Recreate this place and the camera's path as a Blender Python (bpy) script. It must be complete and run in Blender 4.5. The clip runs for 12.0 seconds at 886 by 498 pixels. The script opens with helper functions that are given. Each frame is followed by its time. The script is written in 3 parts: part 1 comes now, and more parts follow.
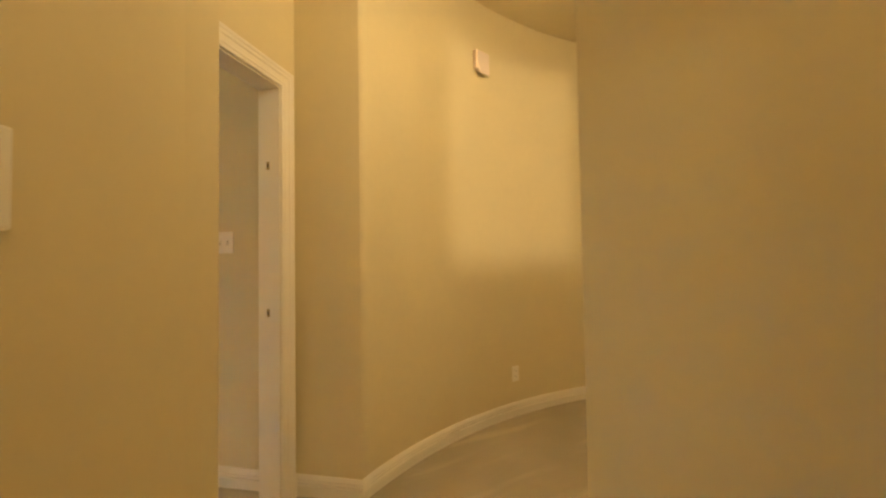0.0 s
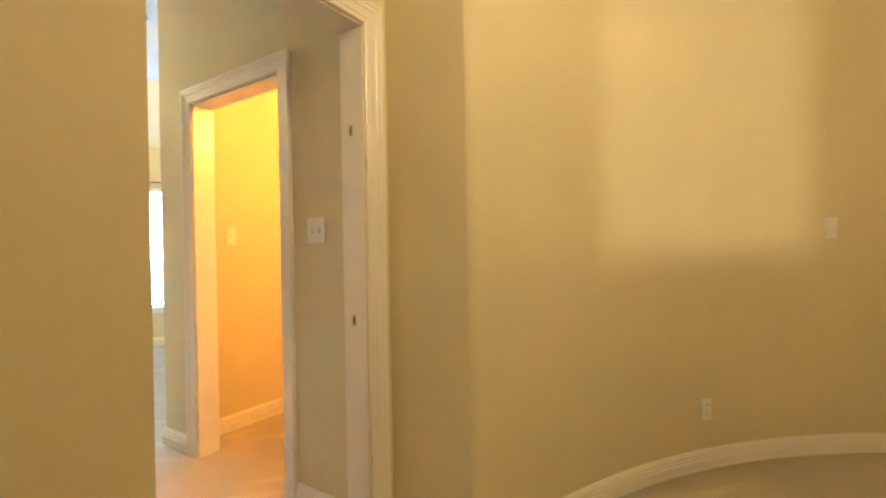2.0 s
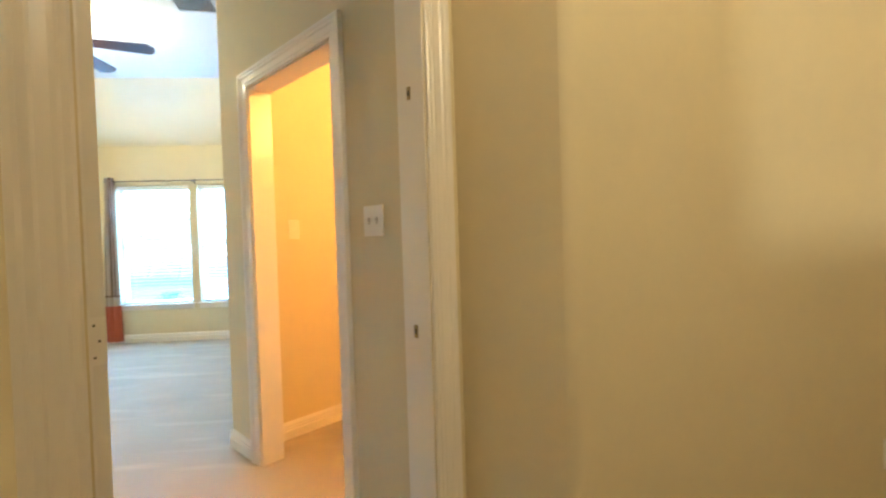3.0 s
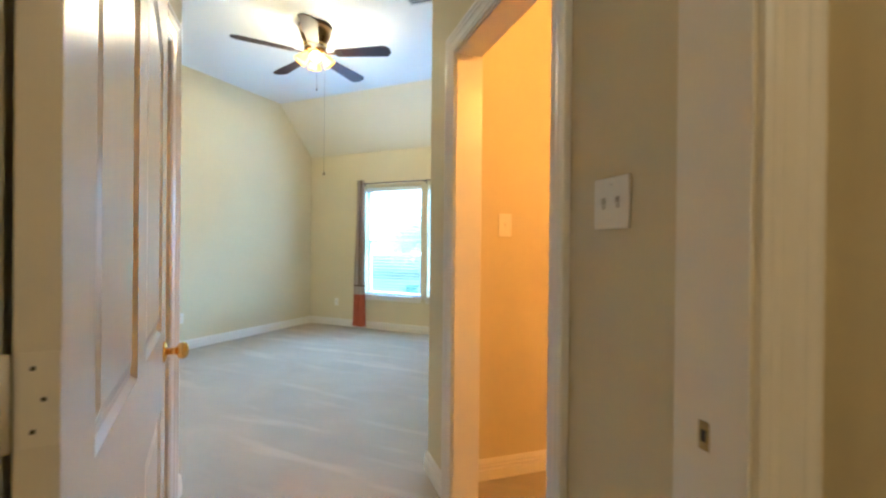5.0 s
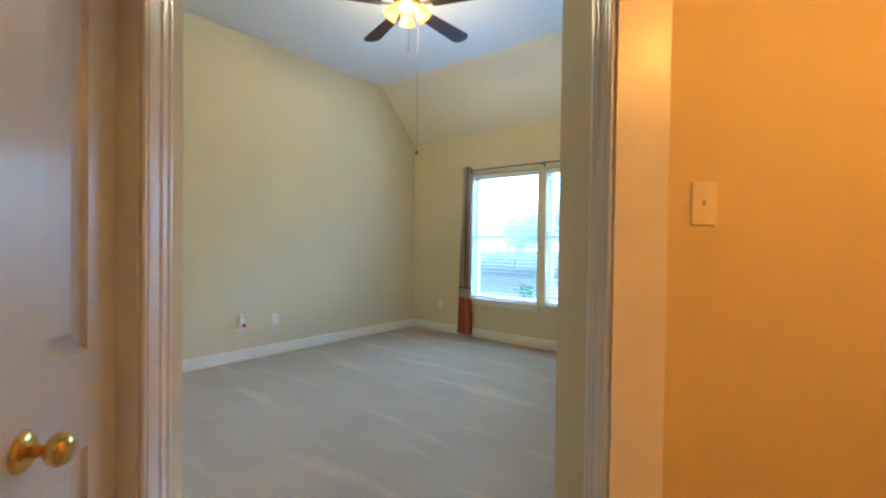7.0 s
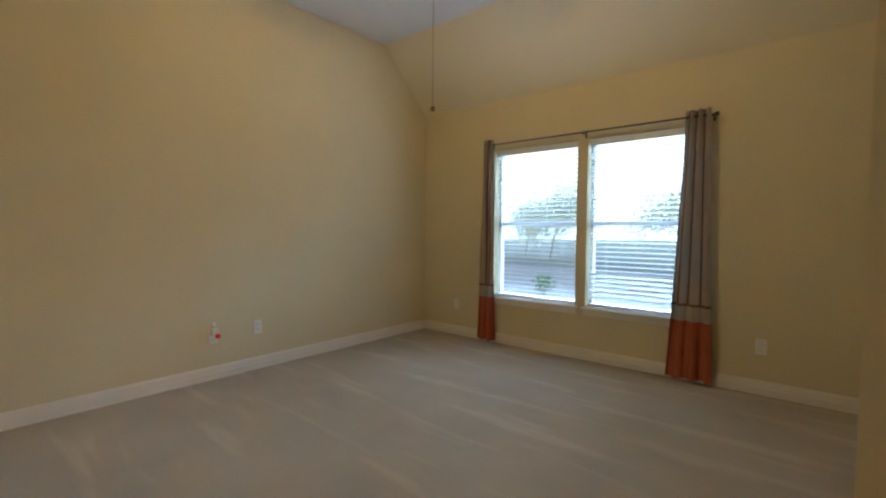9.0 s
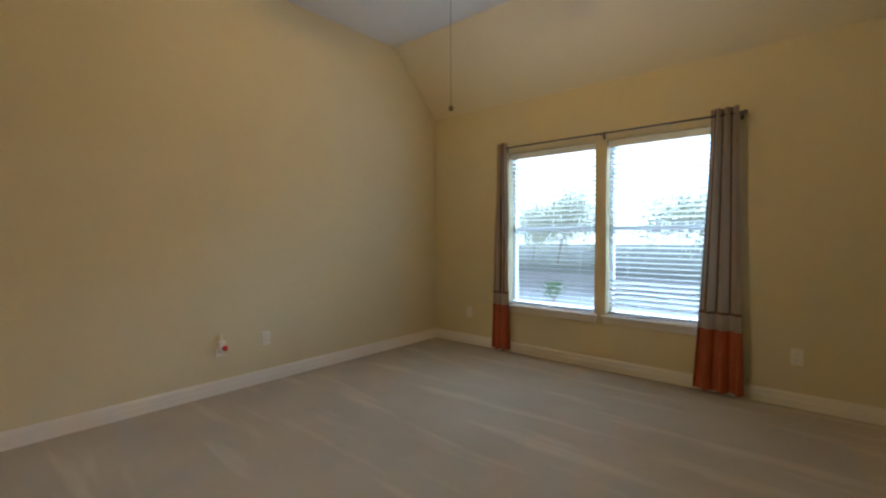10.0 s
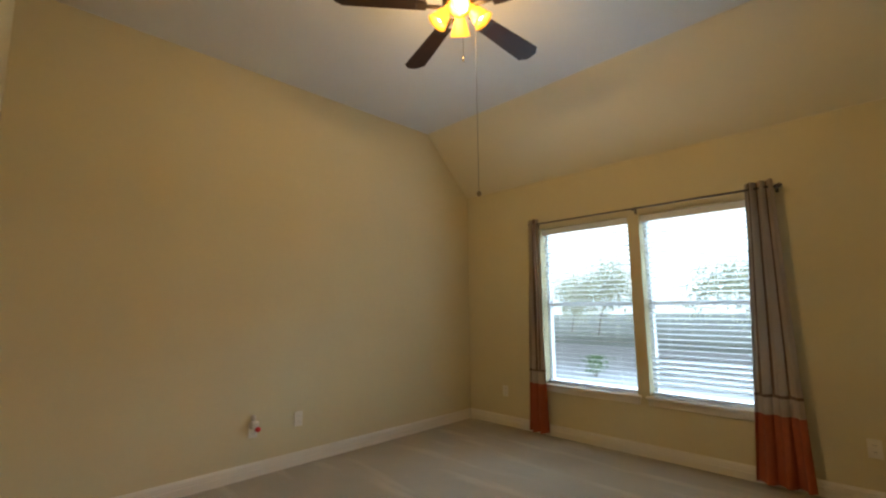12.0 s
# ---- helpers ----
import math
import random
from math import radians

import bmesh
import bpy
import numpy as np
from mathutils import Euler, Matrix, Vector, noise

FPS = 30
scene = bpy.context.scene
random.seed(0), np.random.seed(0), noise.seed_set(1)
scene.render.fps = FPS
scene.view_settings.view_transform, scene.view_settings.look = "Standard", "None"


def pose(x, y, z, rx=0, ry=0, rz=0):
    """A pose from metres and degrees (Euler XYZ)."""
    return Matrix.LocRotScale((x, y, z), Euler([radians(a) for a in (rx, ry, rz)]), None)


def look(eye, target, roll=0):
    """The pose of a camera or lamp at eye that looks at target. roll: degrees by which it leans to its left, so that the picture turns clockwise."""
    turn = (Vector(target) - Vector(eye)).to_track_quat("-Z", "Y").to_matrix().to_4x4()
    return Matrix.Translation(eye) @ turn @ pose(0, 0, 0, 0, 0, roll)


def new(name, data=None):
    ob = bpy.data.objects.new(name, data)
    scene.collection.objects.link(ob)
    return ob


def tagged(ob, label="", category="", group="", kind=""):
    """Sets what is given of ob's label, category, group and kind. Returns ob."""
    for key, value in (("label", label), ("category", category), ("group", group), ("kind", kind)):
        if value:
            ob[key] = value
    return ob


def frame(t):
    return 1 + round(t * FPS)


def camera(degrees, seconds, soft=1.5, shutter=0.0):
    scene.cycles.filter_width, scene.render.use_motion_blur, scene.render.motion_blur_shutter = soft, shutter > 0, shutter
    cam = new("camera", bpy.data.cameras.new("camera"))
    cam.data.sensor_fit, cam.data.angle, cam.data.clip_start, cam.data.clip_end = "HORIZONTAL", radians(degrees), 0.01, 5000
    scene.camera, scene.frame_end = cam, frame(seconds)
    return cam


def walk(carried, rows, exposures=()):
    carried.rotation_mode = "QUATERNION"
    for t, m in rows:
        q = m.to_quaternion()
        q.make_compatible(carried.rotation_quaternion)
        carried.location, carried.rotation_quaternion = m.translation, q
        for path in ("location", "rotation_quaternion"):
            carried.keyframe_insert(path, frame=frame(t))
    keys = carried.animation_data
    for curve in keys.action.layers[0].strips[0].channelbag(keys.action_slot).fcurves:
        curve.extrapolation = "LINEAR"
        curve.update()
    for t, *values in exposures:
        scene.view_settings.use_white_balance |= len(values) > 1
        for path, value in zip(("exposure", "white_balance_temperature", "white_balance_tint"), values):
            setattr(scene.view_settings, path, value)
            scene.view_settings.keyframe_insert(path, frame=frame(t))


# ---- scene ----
cam = camera(90.0, 12.0, soft=2.3, shutter=0.4)
PATH = [
    (0, (4.252, -6.943, 1.150), (5.378, -5.291, 1.218), -0.9),
    (0.5, (4.377, -6.791, 1.171), (5.367, -5.054, 1.206), -1.2),
    (1, (4.475, -6.655, 1.186), (5.32, -4.842, 1.196), -1.4),
    (1.5, (4.647, -6.517, 1.186), (5.257, -4.613, 1.198), -1.6),
    (2, (4.688, -6.392, 1.2), (5.172, -4.451, 1.19), -1.0),
    (2.5, (4.726, -6.133, 1.202), (5.069, -4.163, 1.181), -1.1),
    (3, (4.751, -6.024, 1.2), (4.902, -4.03, 1.161), -1.8),
    (3.5, (4.789, -5.929, 1.203), (4.676, -3.933, 1.161), -1.7),
    (5.5, (4.614, -5.173, 1.176), (3.622, -3.437, 1.169), 0.9),
    (6, (4.522, -4.974, 1.18), (3.408, -3.313, 1.163), 0.8),
    (6.5, (4.396, -4.755, 1.184), (3.189, -3.16, 1.16), 1.2),
    (7, (4.246, -4.573, 1.181), (2.985, -3.021, 1.151), 0.8),
    (9, (3.612, -3.959, 1.192), (2.327, -2.428, 1.106), 0.4),
    (9.5, (3.538, -3.928, 1.189), (2.246, -2.404, 1.107), 0.1),
    (10, (3.465, -3.898, 1.196), (2.161, -2.383, 1.136), -0.1),
    (10.5, (3.437, -3.88, 1.202), (2.106, -2.387, 1.203), -0.3),
    (11, (3.45, -3.902, 1.228), (2.094, -2.434, 1.315), -0.6),
    (11.5, (3.473, -3.902, 1.255), (2.09, -2.468, 1.428), -0.7),
    (12, (3.507, -3.904, 1.25), (2.099, -2.507, 1.508), -0.6),
]
EXPO = [(0, 0.95, 6150, 8), (0.5, 1.27, 6000, 7), (1.5, 1.16, 5850, 6), (2.5, 1.05, 5050, 6), (3.5, 0.87, 4780, 5), (5.5, 0.24, 4850, 7), (7.2, -0.30, 5250, 9), (8.8, -0.96, 6350, 17), (10.5, -1.12, 6900, 18), (12, -1.18, 7700, 18)]
walk(cam, [(t, look(eye, target, roll)) for t, eye, target, roll in PATH], EXPO)

# ---- light ----
world = bpy.data.worlds.new("world")
scene.world = world
world.use_nodes = True
sky = world.node_tree.nodes.new("ShaderNodeTexSky")
sky.sky_type = "NISHITA"
sky.sun_disc = False
sky.sun_elevation = radians(4)
sky.sun_rotation = radians(168)
wbg = world.node_tree.nodes["Background"]
wbg.inputs["Strength"].default_value = 0.10
world.node_tree.links.new(sky.outputs[0], wbg.inputs[0])


def lamp(name, kind, m, energy, colour, **more):
    data = bpy.data.lights.new(name, kind)
    data.energy, data.color = energy, colour
    if "size" in more:
        data.shape, data.size, data.size_y = "RECTANGLE", more["size"][0], more["size"][1]
    if "radius" in more:
        data.shadow_soft_size = more["radius"]
    if "angle" in more:
        data.angle = radians(more["angle"])
    ob = new(name, data)
    ob.matrix_world = m
    return ob


SUN_AIM = Vector((6.55, -4.44, 1.60))
SUN_FROM = Vector((6.95, -8.85, 1.83))
DAY = (0.40, 0.68, 1.0)
lamp("sun", "SUN", look(SUN_FROM, SUN_AIM), 1.4, (1.0, 0.78, 0.52), angle=3.2)
lamp("window_light", "AREA", look((1.95, 6.0, 5.2), (1.85, -0.5, 1.1)), 7200, DAY, size=(9.0, 3.2))
lamp("bath_light", "POINT", pose(5.38, -3.97, 2.2), 59, (1.0, 0.405, 0.06), radius=0.12)
lamp("hall_light", "POINT", pose(5.45, -6.25, 2.45), 49, (1.0, 0.69, 0.33), radius=0.2)
# Added fill for the left-hand walls; no lamp is known back here.
lamp("corridor_fill", "POINT", pose(4.3, -7.9, 2.75), 13, (1.0, 0.69, 0.33), radius=0.14)


# ---- materials ----
def material(name, colour, rough=0.6, metal=0.0, vary=0.0, scale=6.0, bump=0.0, bump_scale=200.0, emit=0.0, emit_colour=None, coat=0.0, grain=0.0, spec=0.5):
    mat = bpy.data.materials.new(name)
    mat.use_nodes = True
    nt = mat.node_tree
    b = nt.nodes["Principled BSDF"]
    b.inputs["Roughness"].default_value = rough
    b.inputs["Metallic"].default_value = metal
    b.inputs["Specular IOR Level"].default_value = spec
    b.inputs["Coat Weight"].default_value = coat
    b.inputs["Base Color"].default_value = (*colour, 1)
    tc = nt.nodes.new("ShaderNodeTexCoord")
    if vary > 0:
        n = nt.nodes.new("ShaderNodeTexNoise")
        n.inputs["Scale"].default_value = scale
        n.inputs["Detail"].default_value = 5
        nt.links.new(tc.outputs["Object"], n.inputs["Vector"])
        n2 = nt.nodes.new("ShaderNodeTexNoise")
        n2.inputs["Scale"].default_value = scale * 14
        n2.inputs["Detail"].default_value = 3
        nt.links.new(tc.outputs["Object"], n2.inputs["Vector"])
        add = nt.nodes.new("ShaderNodeMath")
        add.operation = "ADD"
        nt.links.new(n.outputs["Fac"], add.inputs[0])
        mul = nt.nodes.new("ShaderNodeMath")
        mul.operation = "MULTIPLY"
        mul.inputs[1].default_value = grain
        nt.links.new(n2.outputs["Fac"], mul.inputs[0])
        nt.links.new(mul.outputs[0], add.inputs[1])
        r = nt.nodes.new("ShaderNodeMapRange")
        r.inputs["From Min"].default_value = 0.3 + 0.3 * grain
        r.inputs["From Max"].default_value = 0.7 + 0.7 * grain
        r.inputs["To Min"].default_value = 1 - vary
        r.inputs["To Max"].default_value = 1 + vary * 0.4
        nt.links.new(add.outputs[0], r.inputs["Value"])
        mix = nt.nodes.new("ShaderNodeVectorMath")
        mix.operation = "SCALE"
        mix.inputs[0].default_value = colour
        nt.links.new(r.outputs[0], mix.inputs["Scale"])
        nt.links.new(mix.outputs[0], b.inputs["Base Color"])
    if bump > 0:
        n = nt.nodes.new("ShaderNodeTexNoise")
        n.inputs["Scale"].default_value = bump_scale
        n.inputs["Detail"].default_value = 3
        nt.links.new(tc.outputs["Object"], n.inputs["Vector"])
        bp = nt.nodes.new("ShaderNodeBump")
        bp.inputs["Strength"].default_value = bump
        bp.inputs["Distance"].default_value = 0.004
        nt.links.new(n.outputs["Fac"], bp.inputs["Height"])
        nt.links.new(bp.outputs[0], b.inputs["Normal"])
    if emit > 0:
        b.inputs["Emission Color"].default_value = (*(emit_colour or colour), 1)
        b.inputs["Emission Strength"].default_value = emit
    return mat


WALL = material("wall_paint", (0.69, 0.605, 0.39), 0.75, vary=0.05, scale=1.6, bump=0.10, bump_scale=90, grain=0.3, spec=0.25)
CEIL = material("ceiling_paint", (0.78, 0.78, 0.76), 0.9, vary=0.03, scale=2, bump=0.4, bump_scale=60, grain=0.3, spec=0.2)
SLOPE = material("slope_paint", (0.80, 0.74, 0.57), 0.85, vary=0.04, scale=1.6, bump=0.2, bump_scale=70, grain=0.3, spec=0.2)
TRIM = material("trim_paint", (0.80, 0.75, 0.66), 0.28, vary=0.03, scale=5, bump=0.06, bump_scale=120, grain=0.2)
DOORP = material("door_paint", (0.78, 0.73, 0.64), 0.22, vary=0.02, scale=5, bump=0.05, bump_scale=150, grain=0.2)
PLATE = material("plate_plastic", (0.80, 0.76, 0.68), 0.35)
# These two colours stand for the shade inside slots, holes and the vent.
SLOT = material("hole_shade", (0.04, 0.035, 0.03), 0.6)
GREYSLOT = material("shaded_slot", (0.56, 0.51, 0.43), 0.6)
BRASS = material("polished_brass", (0.88, 0.60, 0.18), 0.09, metal=1.0, vary=0.08, scale=30)
DULLBRASS = material("painted_brass", (0.42, 0.33, 0.16), 0.4, metal=0.8, vary=0.2, scale=80)
BRONZE = material("bronze_metal", (0.05, 0.032, 0.022), 0.35, metal=0.6)
RODM = material("curtain_rod_metal", (0.10, 0.085, 0.075), 0.35, metal=0.7)
HOUSING = material("antique_brass_housing", (0.20, 0.13, 0.055), 0.2, metal=1.0, vary=0.15, scale=15)
BLADE = material("dark_walnut_blade", (0.040, 0.016, 0.010), 0.5, vary=0.3, scale=12, grain=0.5, spec=0.25)
VINYL = material("window_vinyl", (0.72, 0.74, 0.74), 0.4)
BLIND = material("blind_slat", (0.78, 0.80, 0.80), 0.5)
RED = material("red_plastic", (0.65, 0.03, 0.02), 0.35)
CHIME = material("chime_plastic", (0.78, 0.66, 0.58), 0.45)
CREAM = material("curtain_cream", (0.52, 0.42, 0.32), 0.85, vary=0.08, scale=4, bump=0.3, bump_scale=400, grain=0.5)
BROWN = material("curtain_brown", (0.20, 0.12, 0.08), 0.85, vary=0.1, scale=8, bump=0.3, bump_scale=400)
TERRA = material("curtain_terracotta", (0.42, 0.10, 0.045), 0.85, vary=0.12, scale=8, bump=0.3, bump_scale=400, grain=0.5)
SHADE = material("lamp_glass", (0.62, 0.36, 0.07), 0.35, emit=1.7, emit_colour=(1.0, 0.50, 0.05))
BULB = material("bulb_glow", (1, 0.9, 0.7), 0.4, emit=60.0, emit_colour=(1.0, 0.80, 0.45))
CHAIN = material("chain_metal", (0.30, 0.25, 0.18), 0.4, metal=0.8)
VENTM = material("vent_paint", (0.70, 0.70, 0.68), 0.5)
GRASS = material("lawn", (0.31, 0.35, 0.32), 0.95, vary=0.35, scale=3, grain=0.8)
ASPHALT = material("street_asphalt", (0.42, 0.43, 0.44), 0.9, vary=0.1, scale=2, grain=0.4)
ROOFING = material("house_shingle", (0.20, 0.18, 0.17), 0.9, vary=0.3, scale=3, grain=0.6)
BRICKY = material("house_brick", (0.36, 0.22, 0.16), 0.9, vary=0.25, scale=5, grain=0.6)
# Glare haze over the view is put into these pale bark and leaf colours.
SHRUB_LEAF = material("shrub_leaf", (0.16, 0.28, 0.13), 0.7, vary=0.3, scale=8)
BARK = material("tree_bark", (0.50, 0.47, 0.43), 0.95, vary=0.3, scale=10)
LEAF = material("tree_leaf", (0.16, 0.17, 0.07), 0.8)
_t = LEAF.node_tree.nodes.new("ShaderNodeBsdfTranslucent")
_t.inputs["Color"].default_value = (0.80, 0.82, 0.66, 1)
_m = LEAF.node_tree.nodes.new("ShaderNodeMixShader")
_m.inputs[0].default_value = 0.93
LEAF.node_tree.links.new(LEAF.node_tree.nodes["Principled BSDF"].outputs[0], _m.inputs[1])
LEAF.node_tree.links.new(_t.outputs[0], _m.inputs[2])
LEAF.node_tree.links.new(_m.outputs[0], LEAF.node_tree.nodes["Material Output"].inputs["Surface"])
_t = CREAM.node_tree.nodes.new("ShaderNodeBsdfTranslucent")
_t.inputs["Color"].default_value = (0.62, 0.56, 0.48, 1)
_m = CREAM.node_tree.nodes.new("ShaderNodeMixShader")
_m.inputs[0].default_value = 0.3
CREAM.node_tree.links.new(CREAM.node_tree.nodes["Principled BSDF"].outputs[0], _m.inputs[1])
CREAM.node_tree.links.new(_t.outputs[0], _m.inputs[2])
CREAM.node_tree.links.new(_m.outputs[0], CREAM.node_tree.nodes["Material Output"].inputs["Surface"])
PANE = bpy.data.materials.new("window_glass")
PANE.use_nodes = True
_b = PANE.node_tree.nodes["Principled BSDF"]
_b.inputs["Transmission Weight"].default_value = 1.0
_b.inputs["Roughness"].default_value = 0.0
_b.inputs["IOR"].default_value = 1.05


# Transparent tint for the added sheet that dims the hall's sun.
SHEER = bpy.data.materials.new("sun_dimmer_sheet")
SHEER.use_nodes = True
_t = SHEER.node_tree.nodes.new("ShaderNodeBsdfTransparent")
_t.inputs["Color"].default_value = (0.52, 0.51, 0.47, 1)
SHEER.node_tree.links.new(_t.outputs[0], SHEER.node_tree.nodes["Material Output"].inputs["Surface"])


def carpet_material():
    mat = material("carpet", (0.45, 0.385, 0.285), 0.97, bump=0.9, bump_scale=260, spec=0.1)
    nt = mat.node_tree
    b = nt.nodes["Principled BSDF"]
    b.inputs["Sheen Weight"].default_value = 0.25
    tc = [n for n in nt.nodes if n.type == "TEX_COORD"][0]
    mp = nt.nodes.new("ShaderNodeMapping")
    mp.inputs["Rotation"].default_value = (0, 0, radians(3))
    mp.inputs["Scale"].default_value = (0.9, 6.5, 1)
    nt.links.new(tc.outputs["Object"], mp.inputs["Vector"])
    streak = nt.nodes.new("ShaderNodeTexNoise")
    streak.inputs["Scale"].default_value = 1.0
    streak.inputs["Detail"].default_value = 2
    nt.links.new(mp.outputs[0], streak.inputs["Vector"])
    blotch = nt.nodes.new("ShaderNodeTexNoise")
    blotch.inputs["Scale"].default_value = 2.2
    blotch.inputs["Detail"].default_value = 4
    nt.links.new(tc.outputs["Object"], blotch.inputs["Vector"])
    fine = nt.nodes.new("ShaderNodeTexNoise")
    fine.inputs["Scale"].default_value = 150
    nt.links.new(tc.outputs["Object"], fine.inputs["Vector"])
    r1 = nt.nodes.new("ShaderNodeMapRange")
    r1.inputs["From Min"].default_value, r1.inputs["From Max"].default_value = 0.55, 0.68
    r1.inputs["To Min"].default_value, r1.inputs["To Max"].default_value = 0.0, 0.22
    nt.links.new(streak.outputs["Fac"], r1.inputs["Value"])
    r2 = nt.nodes.new("ShaderNodeMapRange")
    r2.inputs["From Min"].default_value, r2.inputs["From Max"].default_value = 0.3, 0.7
    r2.inputs["To Min"].default_value, r2.inputs["To Max"].default_value = 0.90, 1.05
    nt.links.new(blotch.outputs["Fac"], r2.inputs["Value"])
    r3 = nt.nodes.new("ShaderNodeMapRange")
    r3.inputs["To Min"].default_value, r3.inputs["To Max"].default_value = -0.12, 0.12
    nt.links.new(fine.outputs["Fac"], r3.inputs["Value"])
    a1 = nt.nodes.new("ShaderNodeMath")
    nt.links.new(r1.outputs[0], a1.inputs[0])
    nt.links.new(r2.outputs[0], a1.inputs[1])
    a2 = nt.nodes.new("ShaderNodeMath")
    nt.links.new(a1.outputs[0], a2.inputs[0])
    nt.links.new(r3.outputs[0], a2.inputs[1])
    sc = nt.nodes.new("ShaderNodeVectorMath")
    sc.operation = "SCALE"
    sc.inputs[0].default_value = (0.45, 0.385, 0.285)
    nt.links.new(a2.outputs[0], sc.inputs["Scale"])
    nt.links.new(sc.outputs[0], b.inputs["Base Color"])
    return mat


CARPET = carpet_material()


# ---- mesh helpers ----
def mesh_object(name, bm, mat, smooth=False):
    me = bpy.data.meshes.new(name)
    bm.normal_update()
    bm.to_mesh(me)
    bm.free()
    for m in (mat if isinstance(mat, (list, tuple)) else [mat]):
        me.materials.append(m)
    if smooth:
        for p in me.polygons:
            p.use_smooth = True
    return new(name, me)


def part(name, bm, mat, parent, label="", smooth=False):
    ob = mesh_object(name, bm, mat, smooth)
    ob.parent = parent
    if label:
        ob["label"] = label
    return ob


def thing(name, m, label, category, group=""):
    ob = new(name)
    ob.empty_display_size = 0.05
    ob.matrix_world = m
    return tagged(ob, label, category, group)


def structure(name, bm, mat, label="", smooth=False):
    return tagged(mesh_object(name, bm, mat, smooth), label, "", "", "structure")


def box(bm, x0, x1, y0, y1, z0, z1, bevel=0.0, mat_index=0):
    b2 = bmesh.new()
    vs = [b2.verts.new((x, y, z)) for z in (z0, z1) for y in (y0, y1) for x in (x0, x1)]
    for f in ((0, 2, 3, 1), (4, 5, 7, 6), (0, 1, 5, 4), (2, 6, 7, 3), (0, 4, 6, 2), (1, 3, 7, 5)):
        b2.faces.new([vs[i] for i in f])
    if bevel > 0:
        bmesh.ops.bevel(b2, geom=b2.edges[:], offset=bevel, segments=2, profile=0.5, affect="EDGES")
    merge(bm, b2, Matrix.Identity(4), mat_index)


def merge(bm, other, m, mat_index=0):
    made = {v: bm.verts.new(m @ v.co) for v in other.verts}
    for f in other.faces:
        try:
            nf = bm.faces.new([made[v] for v in f.verts])
            nf.material_index = mat_index
            nf.smooth = f.smooth
        except ValueError:
            pass
    other.free()


def lathe(bm, profile, segments=24, m=None, closed=True):
    m = m or Matrix.Identity(4)
    rings = []
    for r, z in profile:
        if r < 1e-5:
            rings.append([bm.verts.new(m @ Vector((0, 0, z)))])
        else:
            rings.append([bm.verts.new(m @ Vector((r * math.cos(2 * math.pi * i / segments), r * math.sin(2 * math.pi * i / segments), z))) for i in range(segments)])
    for a, b in zip(rings, rings[1:]):
        for i in range(segments):
            j = (i + 1) % segments
            q = [a[i % len(a)], a[j % len(a)], b[j % len(b)], b[i % len(b)]]
            q = list(dict.fromkeys(q))
            if len(q) > 2:
                f = bm.faces.new(q)
                f.smooth = True


def tube(bm, pts, r, segments=8):
    pts = [Vector(p) for p in pts]
    rings = []
    for i, p in enumerate(pts):
        d = (pts[min(i + 1, len(pts) - 1)] - pts[max(i - 1, 0)]).normalized()
        q = d.to_track_quat("Z", "Y")
        rings.append([bm.verts.new(p + q @ Vector((r * math.cos(2 * math.pi * k / segments), r * math.sin(2 * math.pi * k / segments), 0))) for k in range(segments)])
    for a, b in zip(rings, rings[1:]):
        for k in range(segments):
            f = bm.faces.new((a[k], a[(k + 1) % segments], b[(k + 1) % segments], b[k]))
            f.smooth = True
    bm.faces.new(rings[0][::-1])
    bm.faces.new(rings[-1])


def wall_bm(length, z0, z1, thick, openings=()):
    """A wall along +x from 0 to length; its room face is y = 0 and it goes back to y = thick. Openings: (x0, x1, z0, z1)."""
    bm = bmesh.new()
    xs = sorted({0.0, length, *[o[0] for o in openings], *[o[1] for o in openings]})
    zs = sorted({z0, z1, *[o[2] for o in openings], *[o[3] for o in openings]})
    cache = {}

    def v(x, y, z):
        k = (round(x, 5), round(y, 5), round(z, 5))
        if k not in cache:
            cache[k] = bm.verts.new(k)
        return cache[k]

    def solid(i, j):
        if not (0 <= i < len(xs) - 1 and 0 <= j < len(zs) - 1):
            return False
        cx, cz = (xs[i] + xs[i + 1]) / 2, (zs[j] + zs[j + 1]) / 2
        return not any(o[0] < cx < o[1] and o[2] < cz < o[3] for o in openings)

    for i in range(len(xs) - 1):
        for j in range(len(zs) - 1):
            if not solid(i, j):
                continue
            a, b, c, d = xs[i], xs[i + 1], zs[j], zs[j + 1]
            bm.faces.new((v(a, 0, c), v(b, 0, c), v(b, 0, d), v(a, 0, d)))
            bm.faces.new((v(a, thick, c), v(a, thick, d), v(b, thick, d), v(b, thick, c)))
            if not solid(i - 1, j):
                bm.faces.new((v(a, 0, c), v(a, 0, d), v(a, thick, d), v(a, thick, c)))
            if not solid(i + 1, j):
                bm.faces.new((v(b, 0, c), v(b, thick, c), v(b, thick, d), v(b, 0, d)))
            if not solid(i, j - 1):
                bm.faces.new((v(a, 0, c), v(a, thick, c), v(b, thick, c), v(b, 0, c)))
            if not solid(i, j + 1):
                bm.faces.new((v(a, 0, d), v(b, 0, d), v(b, thick, d), v(a, thick, d)))
    return bm


def along(p, q):
    """The frame of a wall whose room face runs from p to q with the wall's body on its left."""
    p, q = Vector((*p, 0)), Vector((*q, 0))
    d = (q - p).normalized()
    m = Matrix.Identity(4)
    m.col[0][:3], m.col[1][:3], m.col[3][:3] = d, Vector((-d.y, d.x, 0)), p
    return m, (q - p).length


